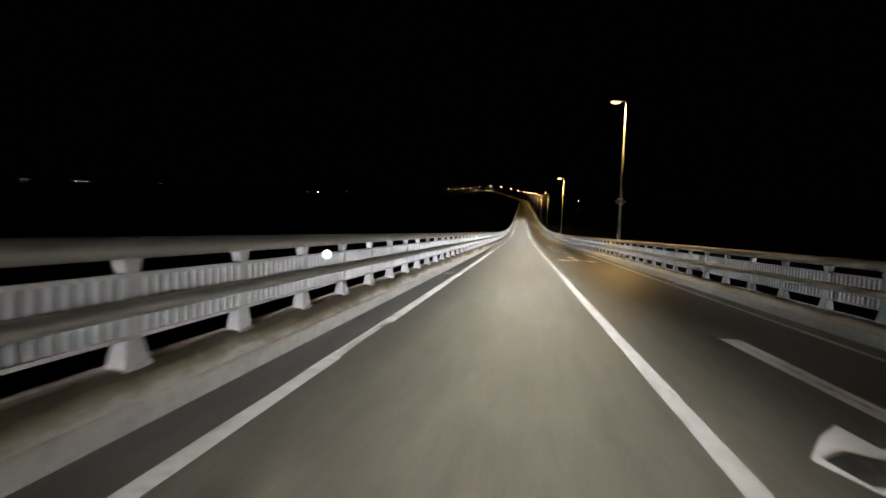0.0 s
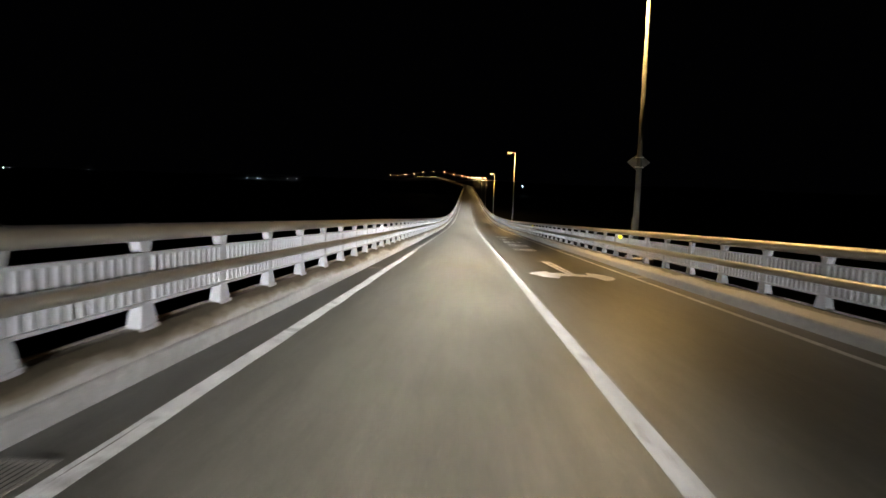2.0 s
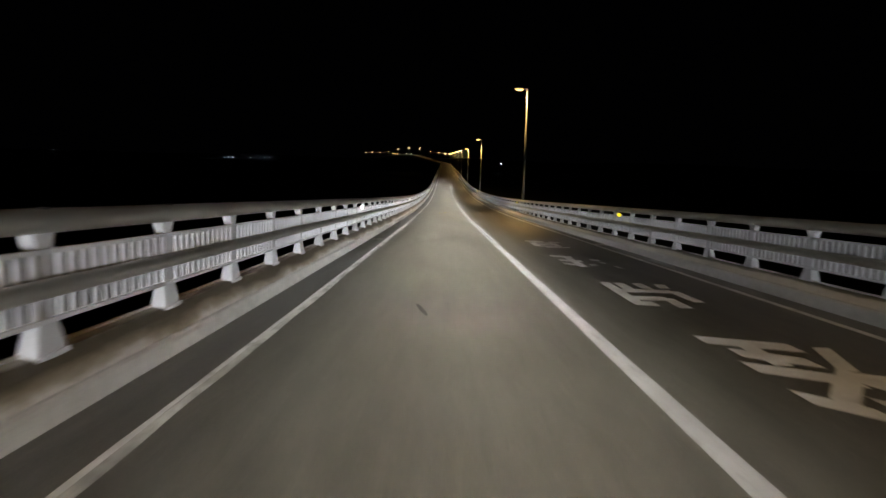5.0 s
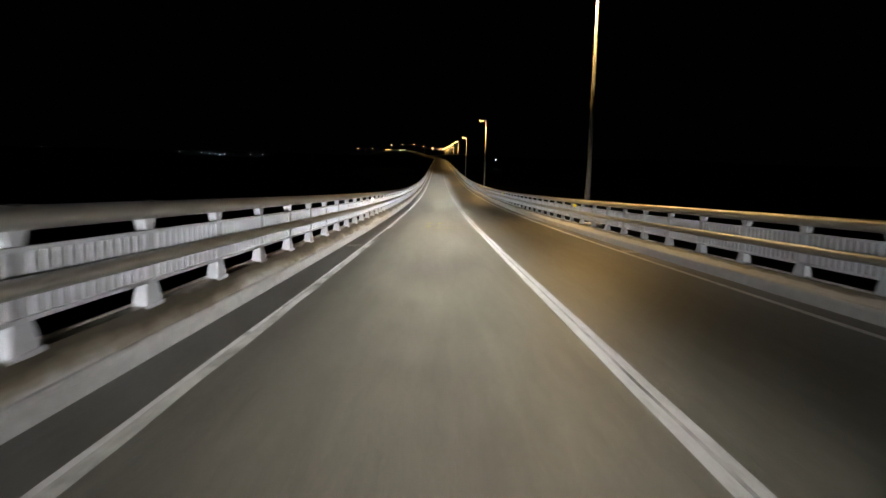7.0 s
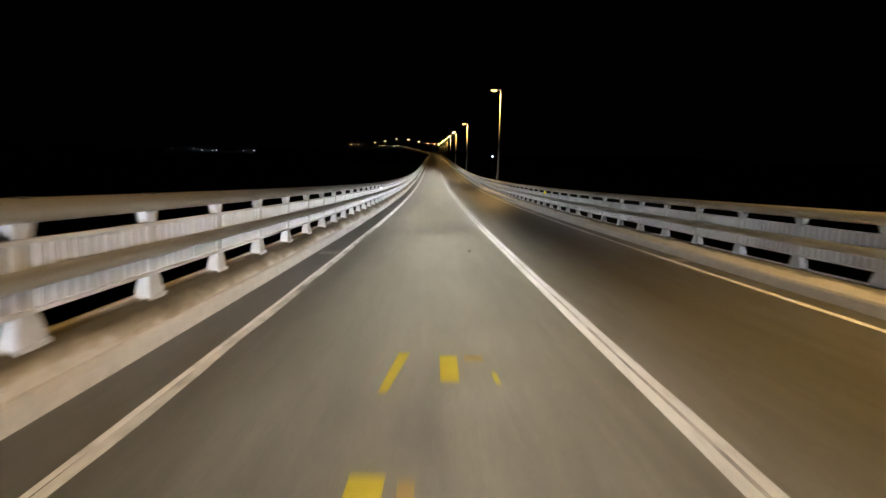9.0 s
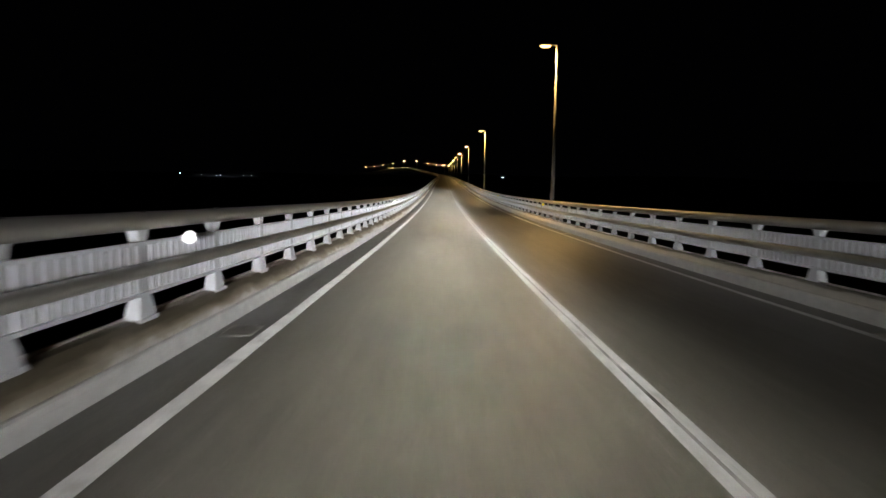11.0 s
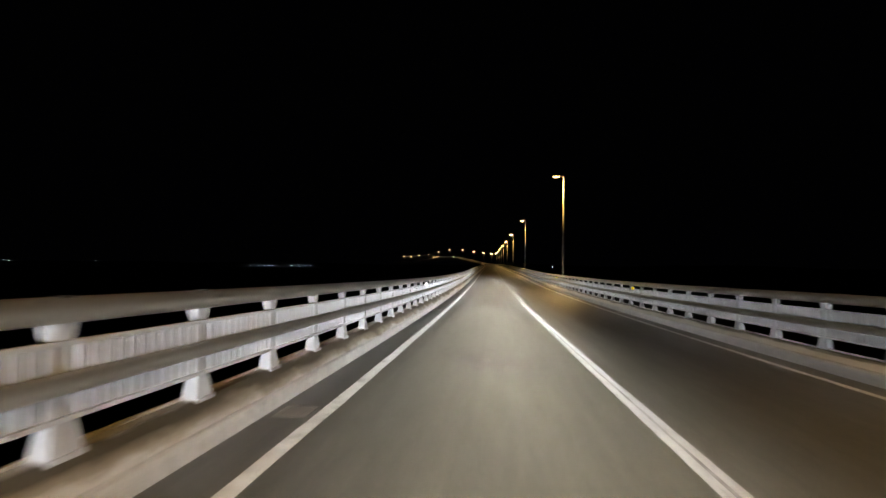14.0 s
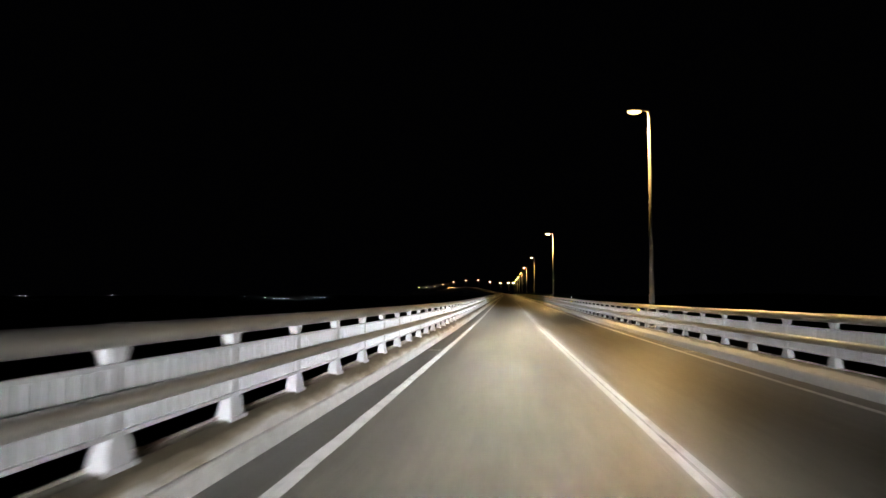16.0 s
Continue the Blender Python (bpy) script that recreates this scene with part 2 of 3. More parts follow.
WATER = material("night_sea", (0.004, 0.006, 0.009), 0.75, 0, 0.2, 0.3, 0.02, 0.4)
SHORE = material("dark_shore", (0.03, 0.035, 0.025), 0.95, 0, 0.4, 0.02, 0.004, 0)
WHITE_LIGHT = material("cool_white_bulb", (0.75, 0.92, 1.0), 0.5, 0, 0, emit=12.0, bump=0)
GREEN_LIGHT = material("green_white_bulb", (0.70, 1.0, 0.55), 0.5, 0, 0, emit=12.0, bump=0)
WARM_LIGHT = material("warm_bulb", (1.0, 0.62, 0.25), 0.5, 0, 0, emit=12.0, bump=0)


# ---- mesh helpers ----


def link(name, bm, mat, parent=None, label="", smooth=False):
    me = bpy.data.meshes.new(name)
    bm.to_mesh(me)
    bm.free()
    for p in me.polygons:
        p.use_smooth = smooth
    me.materials.append(mat)
    ob = new(name, me)
    if parent:
        ob.parent = parent
    if label:
        ob["label"] = label
    return ob


def part(name, bm, mat, parent, label="", smooth=False):
    return link(name, bm, mat, parent, label, smooth)


def box(bm, x0, x1, y0, y1, z0, z1, taper=(0, 0)):
    """A box; its top is drawn in by taper in x and y."""
    a, c = taper
    v = [bm.verts.new(p) for p in ((x0, y0, z0), (x1, y0, z0), (x1, y1, z0), (x0, y1, z0), (x0 + a, y0 + c, z1), (x1 - a, y0 + c, z1), (x1 - a, y1 - c, z1), (x0 + a, y1 - c, z1))]
    for f in ((3, 2, 1, 0), (4, 5, 6, 7), (0, 1, 5, 4), (1, 2, 6, 5), (2, 3, 7, 6), (3, 0, 4, 7)):
        bm.faces.new([v[i] for i in f])


def sweep(bm, outline, stations, closed=True, caps=True):
    """Carries an outline of (x, z) along stations, each an (x, y, z) to add; quads between."""
    rings = [[bm.verts.new((sx + x, sy, sz + z)) for x, z in outline] for sx, sy, sz in stations]
    n = len(outline)
    for a, b in zip(rings, rings[1:]):
        for i in range(n if closed else n - 1):
            j = (i + 1) % n
            bm.faces.new((a[i], a[j], b[j], b[i]))
    if caps and closed:
        bm.faces.new(rings[0][::-1])
        bm.faces.new(rings[-1])
    bmesh.ops.recalc_face_normals(bm, faces=bm.faces)


def oval(cx, cz, rx, rz, n=12):
    return [(cx + rx * math.cos(2 * math.pi * i / n), cz + rz * math.sin(2 * math.pi * i / n)) for i in range(n)]


def cone(bm, p, q, r0, r1, n=12):
    """A tapered round bar from p to q."""
    p, q = Vector(p), Vector(q)
    d = (q - p).normalized()
    u = d.orthogonal().normalized()
    w = d.cross(u)
    a, b = ([bm.verts.new(c + r * (u * math.cos(2 * math.pi * i / n) + w * math.sin(2 * math.pi * i / n))) for i in range(n)] for c, r in ((p, r0), (q, r1)))
    for i in range(n):
        bm.faces.new((a[i], a[(i + 1) % n], b[(i + 1) % n], b[i]))
    bm.faces.new(a[::-1])
    bm.faces.new(b)


def flat(bm, points, lift=0.004):
    """A painted patch on the road: a flat outline that follows the deck."""
    bm.faces.new([bm.verts.new((x, y, deck_z(y) + lift)) for x, y in points])


# ---- the deck ----
START, END = -60.0, 1300.0


def stations(y0, y1, step):
    n = max(1, round((y1 - y0) / step))
    return [y0 + (y1 - y0) * i / n for i in range(n + 1)]


def strip(name, outline, mat, y0, y1, step=4.0, closed=False):
    """A long piece of the deck with a constant cross-section, of (off, height) pairs."""
    bm = bmesh.new()
    rings = []
    for s in stations(y0, y1, step):
        a, c = heading(s), line_at(s)
        rings.append([bm.verts.new((c.x + o * math.cos(a), c.y + o * math.sin(a), c.z + h)) for o, h in outline])
    n = len(outline)
    for a, b in zip(rings, rings[1:]):
        for i in range(n if closed else n - 1):
            j = (i + 1) % n
            bm.faces.new((a[i], a[j], b[j], b[i]))
    bmesh.ops.recalc_face_normals(bm, faces=bm.faces)
    return link(name, bm, mat)


LINE_L, LINE_R, KERB_L, KERB_R = -3.20, 3.04, -3.745, 3.44
RAIL_L, RAIL_R = -4.05, 3.85
road = strip("road", [(KERB_L - 0.02, -0.25), (KERB_L - 0.02, 0), (-2.0, 0.0), (0, 0.0), (1.7, 0.0), (KERB_R + 0.02, 0), (KERB_R + 0.02, -0.25)], ASPHALT, START, END, closed=True)
tagged(road, "worn grey asphalt carriageway of a long bridge", "road", kind="structure")
# per side: foot of the kerb, then the heights of kerb, ledge, dark slope and plinth
for side, foot, n, heights in ((-1, KERB_L, "1", (0.147, 0.205, 0.262, 0.298, 0.312, 0.318)), (1, KERB_R, "2", (0.172, 0.197, 0.232, 0.252, 0.258, 0.262))):
    k, a, b, c, d, e = heights
    stone = KERB_STONE[0 if side < 0 else 1]
    across = lambda *pairs: [(foot + side * o, h) for o, h in pairs]
    ob = strip("kerb_" + n, across((0, -0.05), (0.025, k - 0.047), (0.040, k - 0.014), (0.06, k - 0.002), (0.09, k), (0.09, -0.3), (0, -0.3)), stone, START, END, closed=True)
    tagged(ob, "pale concrete kerb with dark stains along the bridge", "kerb", kind="structure")
    ob = strip("ledge_" + n, across((0.09, k - 0.002), (0.135, a), (0.135, -0.6), (0.09, -0.6)), stone, START, END, closed=True)
    tagged(ob, "tan weathered concrete ledge behind the kerb", "ledge", kind="structure")
    ob = strip("gutter_" + n, across((0.135, a - 0.001), (0.20, b), (0.26, c), (0.26, -0.6), (0.135, -0.6)), stone, START, END, closed=True)
    tagged(ob, "dark concrete slope in front of the railing posts, with grime and painted shade", "ledge", kind="structure")
    ob = strip("plinth_" + n, across((0.26, c - 0.001), (0.285, d), (0.385, e), (0.39, e + 0.02), (0.42, e + 0.02), (0.425, e - 0.02), (0.425, -0.9), (0.26, -0.9)), stone, START, END, closed=True)
    tagged(ob, "pale concrete plinth that carries the railing posts", "plinth", kind="structure")
girder = strip("bridge_girder", [(-3.2, -0.26), (3.0, -0.26), (2.2, -2.6), (-2.4, -2.6)], CONCRETE, START, END, 8.0, closed=True)
tagged(girder, "concrete box girder that carries the bridge deck", "girder", kind="structure")


def road_line(name, x, width, y0, y1, mat, label, step=2.0, wander=0.006, lift=0.004):
    bm = bmesh.new()
    prev = None
    for s in stations(y0, y1, step):
        a, c = heading(s), line_at(s)
        j = [noise.noise((s * 0.7, x, e * 9.0)) * wander for e in (0, 1)]
        v = [bm.verts.new((c.x + o * math.cos(a), c.y + o * math.sin(a), c.z + lift)) for o in (x - width / 2 + j[0], x + width / 2 + j[1])]
        if prev:
            bm.faces.new((prev[0], prev[1], v[1], v[0]))
        prev = v
    return tagged(link(name, bm, mat), label, "road marking", kind="structure")


for y0, y1, n in ((START, -20.3, "1"), (92, 640, "3")):
    road_line("edge_line_" + n, LINE_L - 0.008, 0.148, y0, y1, WORN_PAINT, "worn white edge line on the asphalt", 0.5, 0.014)
road_line("edge_line_4", LINE_L - 0.06, 0.045, -20.3, 92, WORN_PAINT, "thin white edge line on the asphalt", 0.5, 0.010, 0.006)
for y0, y1, width, mat in ((-20.3, -17.4, 0.08, RAGGED_PAINT), (-17.4, 19, 0.125, WORN_PAINT), (19, 47, 0.08, RAGGED_PAINT), (47, 66, 0.105, RAGGED_PAINT), (66, 72, 0.07, FAINT_PAINT), (72, 92, 0.085, RAGGED_PAINT)):
    road_line("edge_line_5", LINE_L - 0.045 + width / 2, width, y0, y1, mat, "ragged half-worn inner strip of the white edge line", 0.35, 0.03, 0.003)
road_line("edge_line_2", LINE_R, 0.11, START, 640, WORN_PAINT, "faded white edge line beside the far kerb", 1.0, 0.012)
road_line("centre_line", -0.005, 0.165, START, 45, PAINT, "solid white centre line with worn cracks", 1.0, 0.006)
road_line("centre_line", -0.057, 0.094, 45, 640, PAINT, "solid white centre line painted in two close strips", 1.0, 0.006)
road_line("centre_line", 0.053, 0.090, 45, 640, PAINT, "solid white centre line painted in two close strips", 1.0, 0.008)
road_line("seam", 0.0, 0.03, 45, 640, SEAM, "dark broken seam between the strips of the centre line", 0.5, 0.012, 0.007)

# ---- railings ----
POST_STEP, POST_AT = 2.0, 1.32
BALUSTERS = 13


def post_mesh():
    bm = bmesh.new()
    rings = []
    for z, hx, hy in ((0.03, 0.066, 0.168), (0.078, 0.066, 0.165), (0.15, 0.06, 0.145), (0.23, 0.05, 0.12), (0.26, 0.045, 0.09), (0.70, 0.045, 0.085), (0.76, 0.045, 0.10), (0.835, 0.05, 0.135)):
        rings.append([bm.verts.new((x * hx, y * hy, z)) for x, y in ((-1, -1), (-0.45, -1), (0.45, -1), (1, -1), (1, 1), (0.45, 1), (-0.45, 1), (-1, 1))])
    for a, b in zip(rings, rings[1:]):
        for i in range(8):
            bm.faces.new((a[i], a[(i + 1) % 8], b[(i + 1) % 8], b[i]))
    bm.faces.new(rings[0][::-1])
    bm.faces.new(rings[-1])
    me = bpy.data.meshes.new("post")
    bm.to_mesh(me)
    bm.free()
    me.materials.append(CAST)
    return me


def baluster_mesh():
    bm = bmesh.new()
    box(bm, -0.007, 0.007, -0.030, 0.030, 0.0, 0.45)
    me = bpy.data.meshes.new("baluster")
    bm.to_mesh(me)
    bm.free()
    me.materials.append(SLAT)
    return me


def small_mesh(name, mat, *boxes):
    """A small shared mesh of tapered boxes: six bounds and the taper."""
    bm = bmesh.new()
    for b in boxes:
        box(bm, *b[:6], b[6])
    me = bpy.data.meshes.new(name)
    bm.to_mesh(me)
    bm.free()
    me.materials.append(mat)
    return me


POST, BALUSTER = post_mesh(), baluster_mesh()
FOOT_PLATE = small_mesh("foot_plate", CAST, (-0.085, 0.085, -0.19, 0.19, 0.028, 0.062, (0.004, 0.006)))
SHEET = small_mesh("back_sheet", SHADED_BACKING, (-0.003, 0.003, -0.92, 0.92, 0.25, 0.70, (0, 0)))
CLAMP = small_mesh("rail_clamp", DULL_STEEL, (-0.04, 0.04, -0.07, 0.07, 0.0, 0.022, (0.012, 0.02)))
FOOT = 0.262


def railing(y0, side, rail_x, pieces, posts=5):
    """A ten metre length of railing: tubes, bars, posts and slats."""
    z0 = deck_z(y0)
    thing = new("bridge_railing")
    thing.location = (rail_x, y0, z0 + (FOOT if side < 0 else FOOT - 0.075))
    length = posts * POST_STEP
    ys = [POST_STEP * i for i in range(posts + 1)]
    up = lambda y: deck_z(y0 + y) - z0
    inn = -side
    for name, cx, cz, rx, rz in (("top_rail", 0.0, 0.893, 0.085, 0.080), ("middle_rail", inn * (0.075 if side < 0 else 0.058), 0.482, 0.058, 0.062)):
        bm = bmesh.new()
        sweep(bm, oval(cx, cz, rx, rz, 16), [(0, y, up(y)) for y in ys], caps=False)
        part(name, bm, ALUMINIUM, thing, "dull aluminium tube rail", True)
        if pieces == "apart":
            bm = bmesh.new()
            sweep(bm, oval(cx, cz, rx + 0.003, rz + 0.003, 16), [(0, y, up(y)) for y in (0.02, 0.22)], caps=False)
            part("rail_sleeve", bm, ALUMINIUM, thing, "grey sleeve over the joint of a tube", True)
    for name, zc in (("upper_bar", 0.705), ("lower_bar", 0.268)):
        bm = bmesh.new()
        sweep(bm, [(inn * 0.02 - 0.022, zc - 0.015), (inn * 0.02 + 0.022, zc - 0.015), (inn * 0.02 + 0.022, zc + 0.015), (inn * 0.02 - 0.022, zc + 0.015)], [(0, y, up(y)) for y in ys])
        part(name, bm, CAST, thing)
    for i in range(posts):
        y = POST_STEP * (i + 0.5)
        ob = new("post", POST)
        ob.parent, ob.location = thing, (-inn * 0.03, y, up(y))
        plate = new("foot_plate", FOOT_PLATE)
        plate.parent = ob
        if pieces == "apart":
            ob = new("rail_clamp", CLAMP)
            ob.parent, ob.location = thing, (0, y, up(y) + 0.957)
    # sheets behind the slats, coloured dark for the shaded gaps
    for i in range(posts + 1) if pieces != "none" else ():
        y = POST_STEP * i
        if 0 < i < posts:
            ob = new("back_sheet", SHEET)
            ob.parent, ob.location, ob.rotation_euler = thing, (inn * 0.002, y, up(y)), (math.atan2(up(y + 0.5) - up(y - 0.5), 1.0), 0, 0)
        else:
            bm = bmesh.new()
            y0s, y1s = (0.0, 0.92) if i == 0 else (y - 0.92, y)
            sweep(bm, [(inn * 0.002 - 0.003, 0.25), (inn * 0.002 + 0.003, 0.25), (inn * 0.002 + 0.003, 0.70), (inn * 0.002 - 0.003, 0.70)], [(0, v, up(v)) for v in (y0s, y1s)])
            part("back_sheet", bm, SHADED_BACKING, thing)
    if pieces == "apart":
        for i in range(BALUSTERS * posts):
            y = POST_STEP / BALUSTERS * (i + 0.5)
            if abs((y % POST_STEP) - POST_STEP / 2) < 0.08:
                continue
            ob = new("baluster", BALUSTER)
            ob.parent, ob.location = thing, (inn * 0.02, y, up(y) + 0.25)
    elif pieces == "joined":
        bm = bmesh.new()
        for i in range(BALUSTERS * posts):
            y = POST_STEP / BALUSTERS * (i + 0.5)
            box(bm, inn * 0.02 - 0.007, inn * 0.02 + 0.007, y - 0.030, y + 0.030, up(y) + 0.25, up(y) + 0.70)
        tagged(part("slat_infill", bm, SLAT, thing), kind="stuff")
    return tagged(thing, "pale aluminium bridge railing with two tubes and upright slats", "railing", "railings along the bridge")


SECTIONS = range(-5, 64)
for side, rail_x in ((-1, RAIL_L), (1, RAIL_R)):
    for k in SECTIONS:
        y0 = POST_AT - 1.0 + 10.0 * k
        railing(y0, side, rail_x, "apart" if -30 <= y0 < 190 else ("joined" if y0 < 420 else "none"))

# ---- street lamps ----


def street_lamp(s, place, turn, far):
    thing = new("street_lamp")
    thing.location, thing.rotation_euler = place, (0, 0, turn)
    bm = bmesh.new()
    cone(bm, (0, 0, 0.31), (0, 0, LAMP_HEIGHT + 0.02), 0.105, 0.042, 8 if far else 16)
    part("pole", bm, DULL_STEEL, thing, smooth=True)
    bm = bmesh.new()
    box(bm, -0.155, 0.16, -0.16, 0.16, 0.30, 0.325)
    part("base_plate", bm, GALVANISED, thing)
    bm = bmesh.new()
    box(bm, -0.18, 0.50, -0.6, 0.6, -1.1, 0.30, (0.02, 0.03))
    part("pedestal", bm, CONCRETE, thing, "pale concrete bracket on the outside of the bridge")
    if not far:
        for dx in (-0.12, 0.12):
            for dy in (-0.12, 0.12):
                bm = bmesh.new()
                cone(bm, (dx, dy, 0.32), (dx, dy, 0.37), 0.018, 0.016, 6)
                part("bolt", bm, DULL_STEEL, thing)
        bm = bmesh.new()
        box(bm, -0.115, -0.085, -0.07, 0.07, 1.15, 1.55)
        part("hatch", bm, DULL_STEEL, thing, "grey inspection hatch near the foot of the pole")
    bm = bmesh.new()
    cone(bm, (0, 0, LAMP_HEIGHT), (-0.26, 0, LAMP_HEIGHT + 0.03), 0.04, 0.035, 8)
    part("arm", bm, GALVANISED, thing, smooth=True)
    bm = bmesh.new()
    hx = LAMP_X - POLE_X
    sweep_pts = [(-0.34, 0.02, 0.02), (-0.30, 0.11, 0.06), (-0.10, 0.15, 0.09), (0.15, 0.13, 0.08), (0.28, 0.06, 0.05)]
    rings = [[bm.verts.new((hx + x, w * math.cos(a), LAMP_HEIGHT + 0.02 + h * max(math.sin(a), -0.15))) for a in (2 * math.pi * i / 12 for i in range(12))] for x, w, h in sweep_pts]
    for a, b in zip(rings, rings[1:]):
        for i in range(12):
            bm.faces.new((a[i], a[(i + 1) % 12], b[(i + 1) % 12], b[i]))
    bm.faces.new(rings[0])
    bm.faces.new(rings[-1])
    bmesh.ops.recalc_face_normals(bm, faces=bm.faces)
    part("lamp_head", bm, LAMP_SHELL, thing, smooth=True)
    bm = bmesh.new()
    bmesh.ops.create_uvsphere(bm, u_segments=12, v_segments=8, radius=1.0, matrix=Matrix.Translation((hx - 0.03, 0, LAMP_HEIGHT - 0.03)) @ Matrix.Diagonal((0.27, 0.12, 0.085, 1)) @ Matrix.Diagonal((1.6, 2.2, 3.2, 1) if s > 640 else (1, 1, 1, 1)))
    g = part("lamp_glass", bm, FAR_GLASS if s > 230 else LAMP_GLASS, thing, "glowing amber sodium lamp glass", True)
    g.visible_shadow = False
    return tagged(thing, "tall galvanised street lamp with a glowing sodium head", "street lamp", "street lamps along the bridge")


for k in range(-1, 22):
    s = LAMP_FIRST + LAMP_STEP * k
    if s < 640:
        street_lamp(s, Vector((POLE_X, s, deck_z(s))), 0.0, k > 6)
    else:
        street_lamp(s, line_at(s, POLE_X), heading(s), True)

# ---- sea and far shore ----
SEA = -28.0
bm = bmesh.new()
bm.faces.new([bm.verts.new(p) for p in ((-4500, -1500, SEA), (4500, -1500, SEA), (4500, 4500, SEA), (-4500, 4500, SEA))])
tagged(link("water", bm, WATER), "black night sea under the bridge", "sea", kind="structure")

# ---- road markings in the lanes ----


def marking(name, polygons, mat, label, category="road marking", lift=0.004):
    bm = bmesh.new()
    for i, poly in enumerate(polygons):
        flat(bm, poly, lift + 0.0005 * (i % 3))
    return tagged(link(name, bm, mat), label, category)


def arrow(dx, dy):
    """A large arrow for oncoming traffic: a long shaft that ends in a head and a curved branch."""
    shaft = [(1.31, 14.9), (1.60, 14.9), (1.62, 12.0), (1.64, 9.3), (1.43, 9.3), (1.38, 12.0)]
    head = [(0.42, 9.43), (0.70, 10.00), (0.97, 10.39), (1.01, 9.80), (1.46, 9.72), (1.49, 8.92), (1.18, 8.86), (1.05, 8.11), (0.68, 8.45)]
    branch = [(1.46, 9.70), (1.96, 9.50), (2.02, 10.30), (2.33, 9.68), (2.50, 9.10), (2.46, 8.50), (2.30, 8.05), (2.09, 7.78), (2.04, 8.30), (1.96, 8.80), (1.46, 8.94)]
    move = lambda pts: [(x + dx, y + dy) for x, y in pts]
    wear = [(1.43, 14.7), (1.49, 14.7), (1.525, 12.0), (1.56, 9.8), (1.51, 9.8), (1.46, 12.0)]
    tagged(marking("worn_strip", [move(wear)], RAGGED_PAINT, "grey worn strip along the shaft of a painted arrow", lift=0.008), group="worn strips in the arrows")
    ob = marking("arrow_marking", [move(shaft), move(head), move(branch)], FRESH_PAINT, "large white arrow painted on the oncoming lane")
    return tagged(ob, group="arrows on the oncoming lane")


arrow(0, 0)
arrow(0.12, -32.2)
bare = marking("bare_patch", [[(0.62, -22.75), (0.84, -22.55), (1.05, -22.75), (0.92, -23.30), (0.70, -23.25)]], FAINT_PAINT, "grey patch where the arrow's paint has worn away", lift=0.009)
tagged(bare, group="worn strips in the arrows")


def stroke(x0, y0, x1, y1, w, t):
    """One painted bar from a to b; w across, t along the road."""
    dx, dy = x1 - x0, y1 - y0
    if abs(dx) * 2.5 > abs(dy):
        return [(x0, y0 - t / 2), (x1, y1 - t / 2), (x1, y1 + t / 2), (x0, y0 + t / 2)]
    return [(x0 - w / 2, y0), (x0 + w / 2, y0), (x1 + w / 2, y1), (x1 - w / 2, y1)]


# five large characters for oncoming traffic, as plain bars


def painted_character(*strokes):
    y = strokes[0][1]
    thing = new("painted_character")
    thing.location = (1.5, y, deck_z(y))
    for i, k in enumerate(strokes):
        bm = bmesh.new()
        flat(bm, stroke(*k, 0.17, 0.40), 0.004 + 0.0006 * (i % 4))
        bmesh.ops.translate(bm, verts=bm.verts, vec=-thing.location)
        part("stroke", bm, FRESH_PAINT, thing)
    return tagged(thing, "large white worn character painted on the oncoming lane", "road marking", "characters on the oncoming lane")


painted_character((1.00, 25.0, 1.96, 23.25), (1.97, 24.48, 1.45, 23.7), (1.45, 23.7, 0.97, 23.05), (1.02, 23.72, 1.21, 23.21), (0.98, 23.05, 1.97, 22.81), (1.45, 22.92, 1.57, 22.42), (1.70, 23.50, 2.0, 23.30))
painted_character((1.04, 29.9, 1.85, 29.58), (1.39, 29.76, 1.37, 28.81), (1.15, 29.32, 1.70, 28.95), (1.04, 28.75, 1.70, 28.33), (1.03, 27.86, 1.40, 27.40), (2.11, 29.63, 1.84, 28.67), (1.84, 28.67, 1.23, 27.66), (1.76, 28.39, 2.06, 27.40), (1.52, 27.71, 1.90, 27.17), (1.75, 28.49, 2.05, 28.33))
painted_character((1.15, 34.63, 1.09, 32.40), (1.37, 34.61, 1.35, 33.81), (1.67, 34.61, 1.66, 33.86), (2.02, 34.49, 1.95, 33.97), (1.17, 33.62, 1.96, 33.60), (1.97, 33.65, 1.98, 32.53), (1.15, 32.82, 1.64, 32.81), (1.64, 32.85, 1.61, 31.96), (1.01, 32.35, 1.32, 32.28))
painted_character((1.02, 39.79, 1.51, 39.60), (1.37, 39.62, 1.33, 37.23), (1.06, 38.66, 1.55, 38.50), (1.02, 37.87, 1.34, 37.55), (1.79, 38.85, 2.00, 38.90), (1.54, 37.70, 1.70, 37.74), (2.00, 37.40, 2.09, 37.20), (1.88, 38.30, 1.97, 38.15))
painted_character((1.05, 45.25, 1.62, 45.20), (1.18, 44.5, 1.18, 43.1), (1.80, 44.5, 1.80, 43.1), (1.18, 44.45, 1.80, 44.45), (1.18, 43.8, 1.80, 43.8), (1.18, 43.15, 1.80, 43.15), (1.35, 42.7, 2.02, 42.75), (1.75, 45.0, 2.07, 44.85))

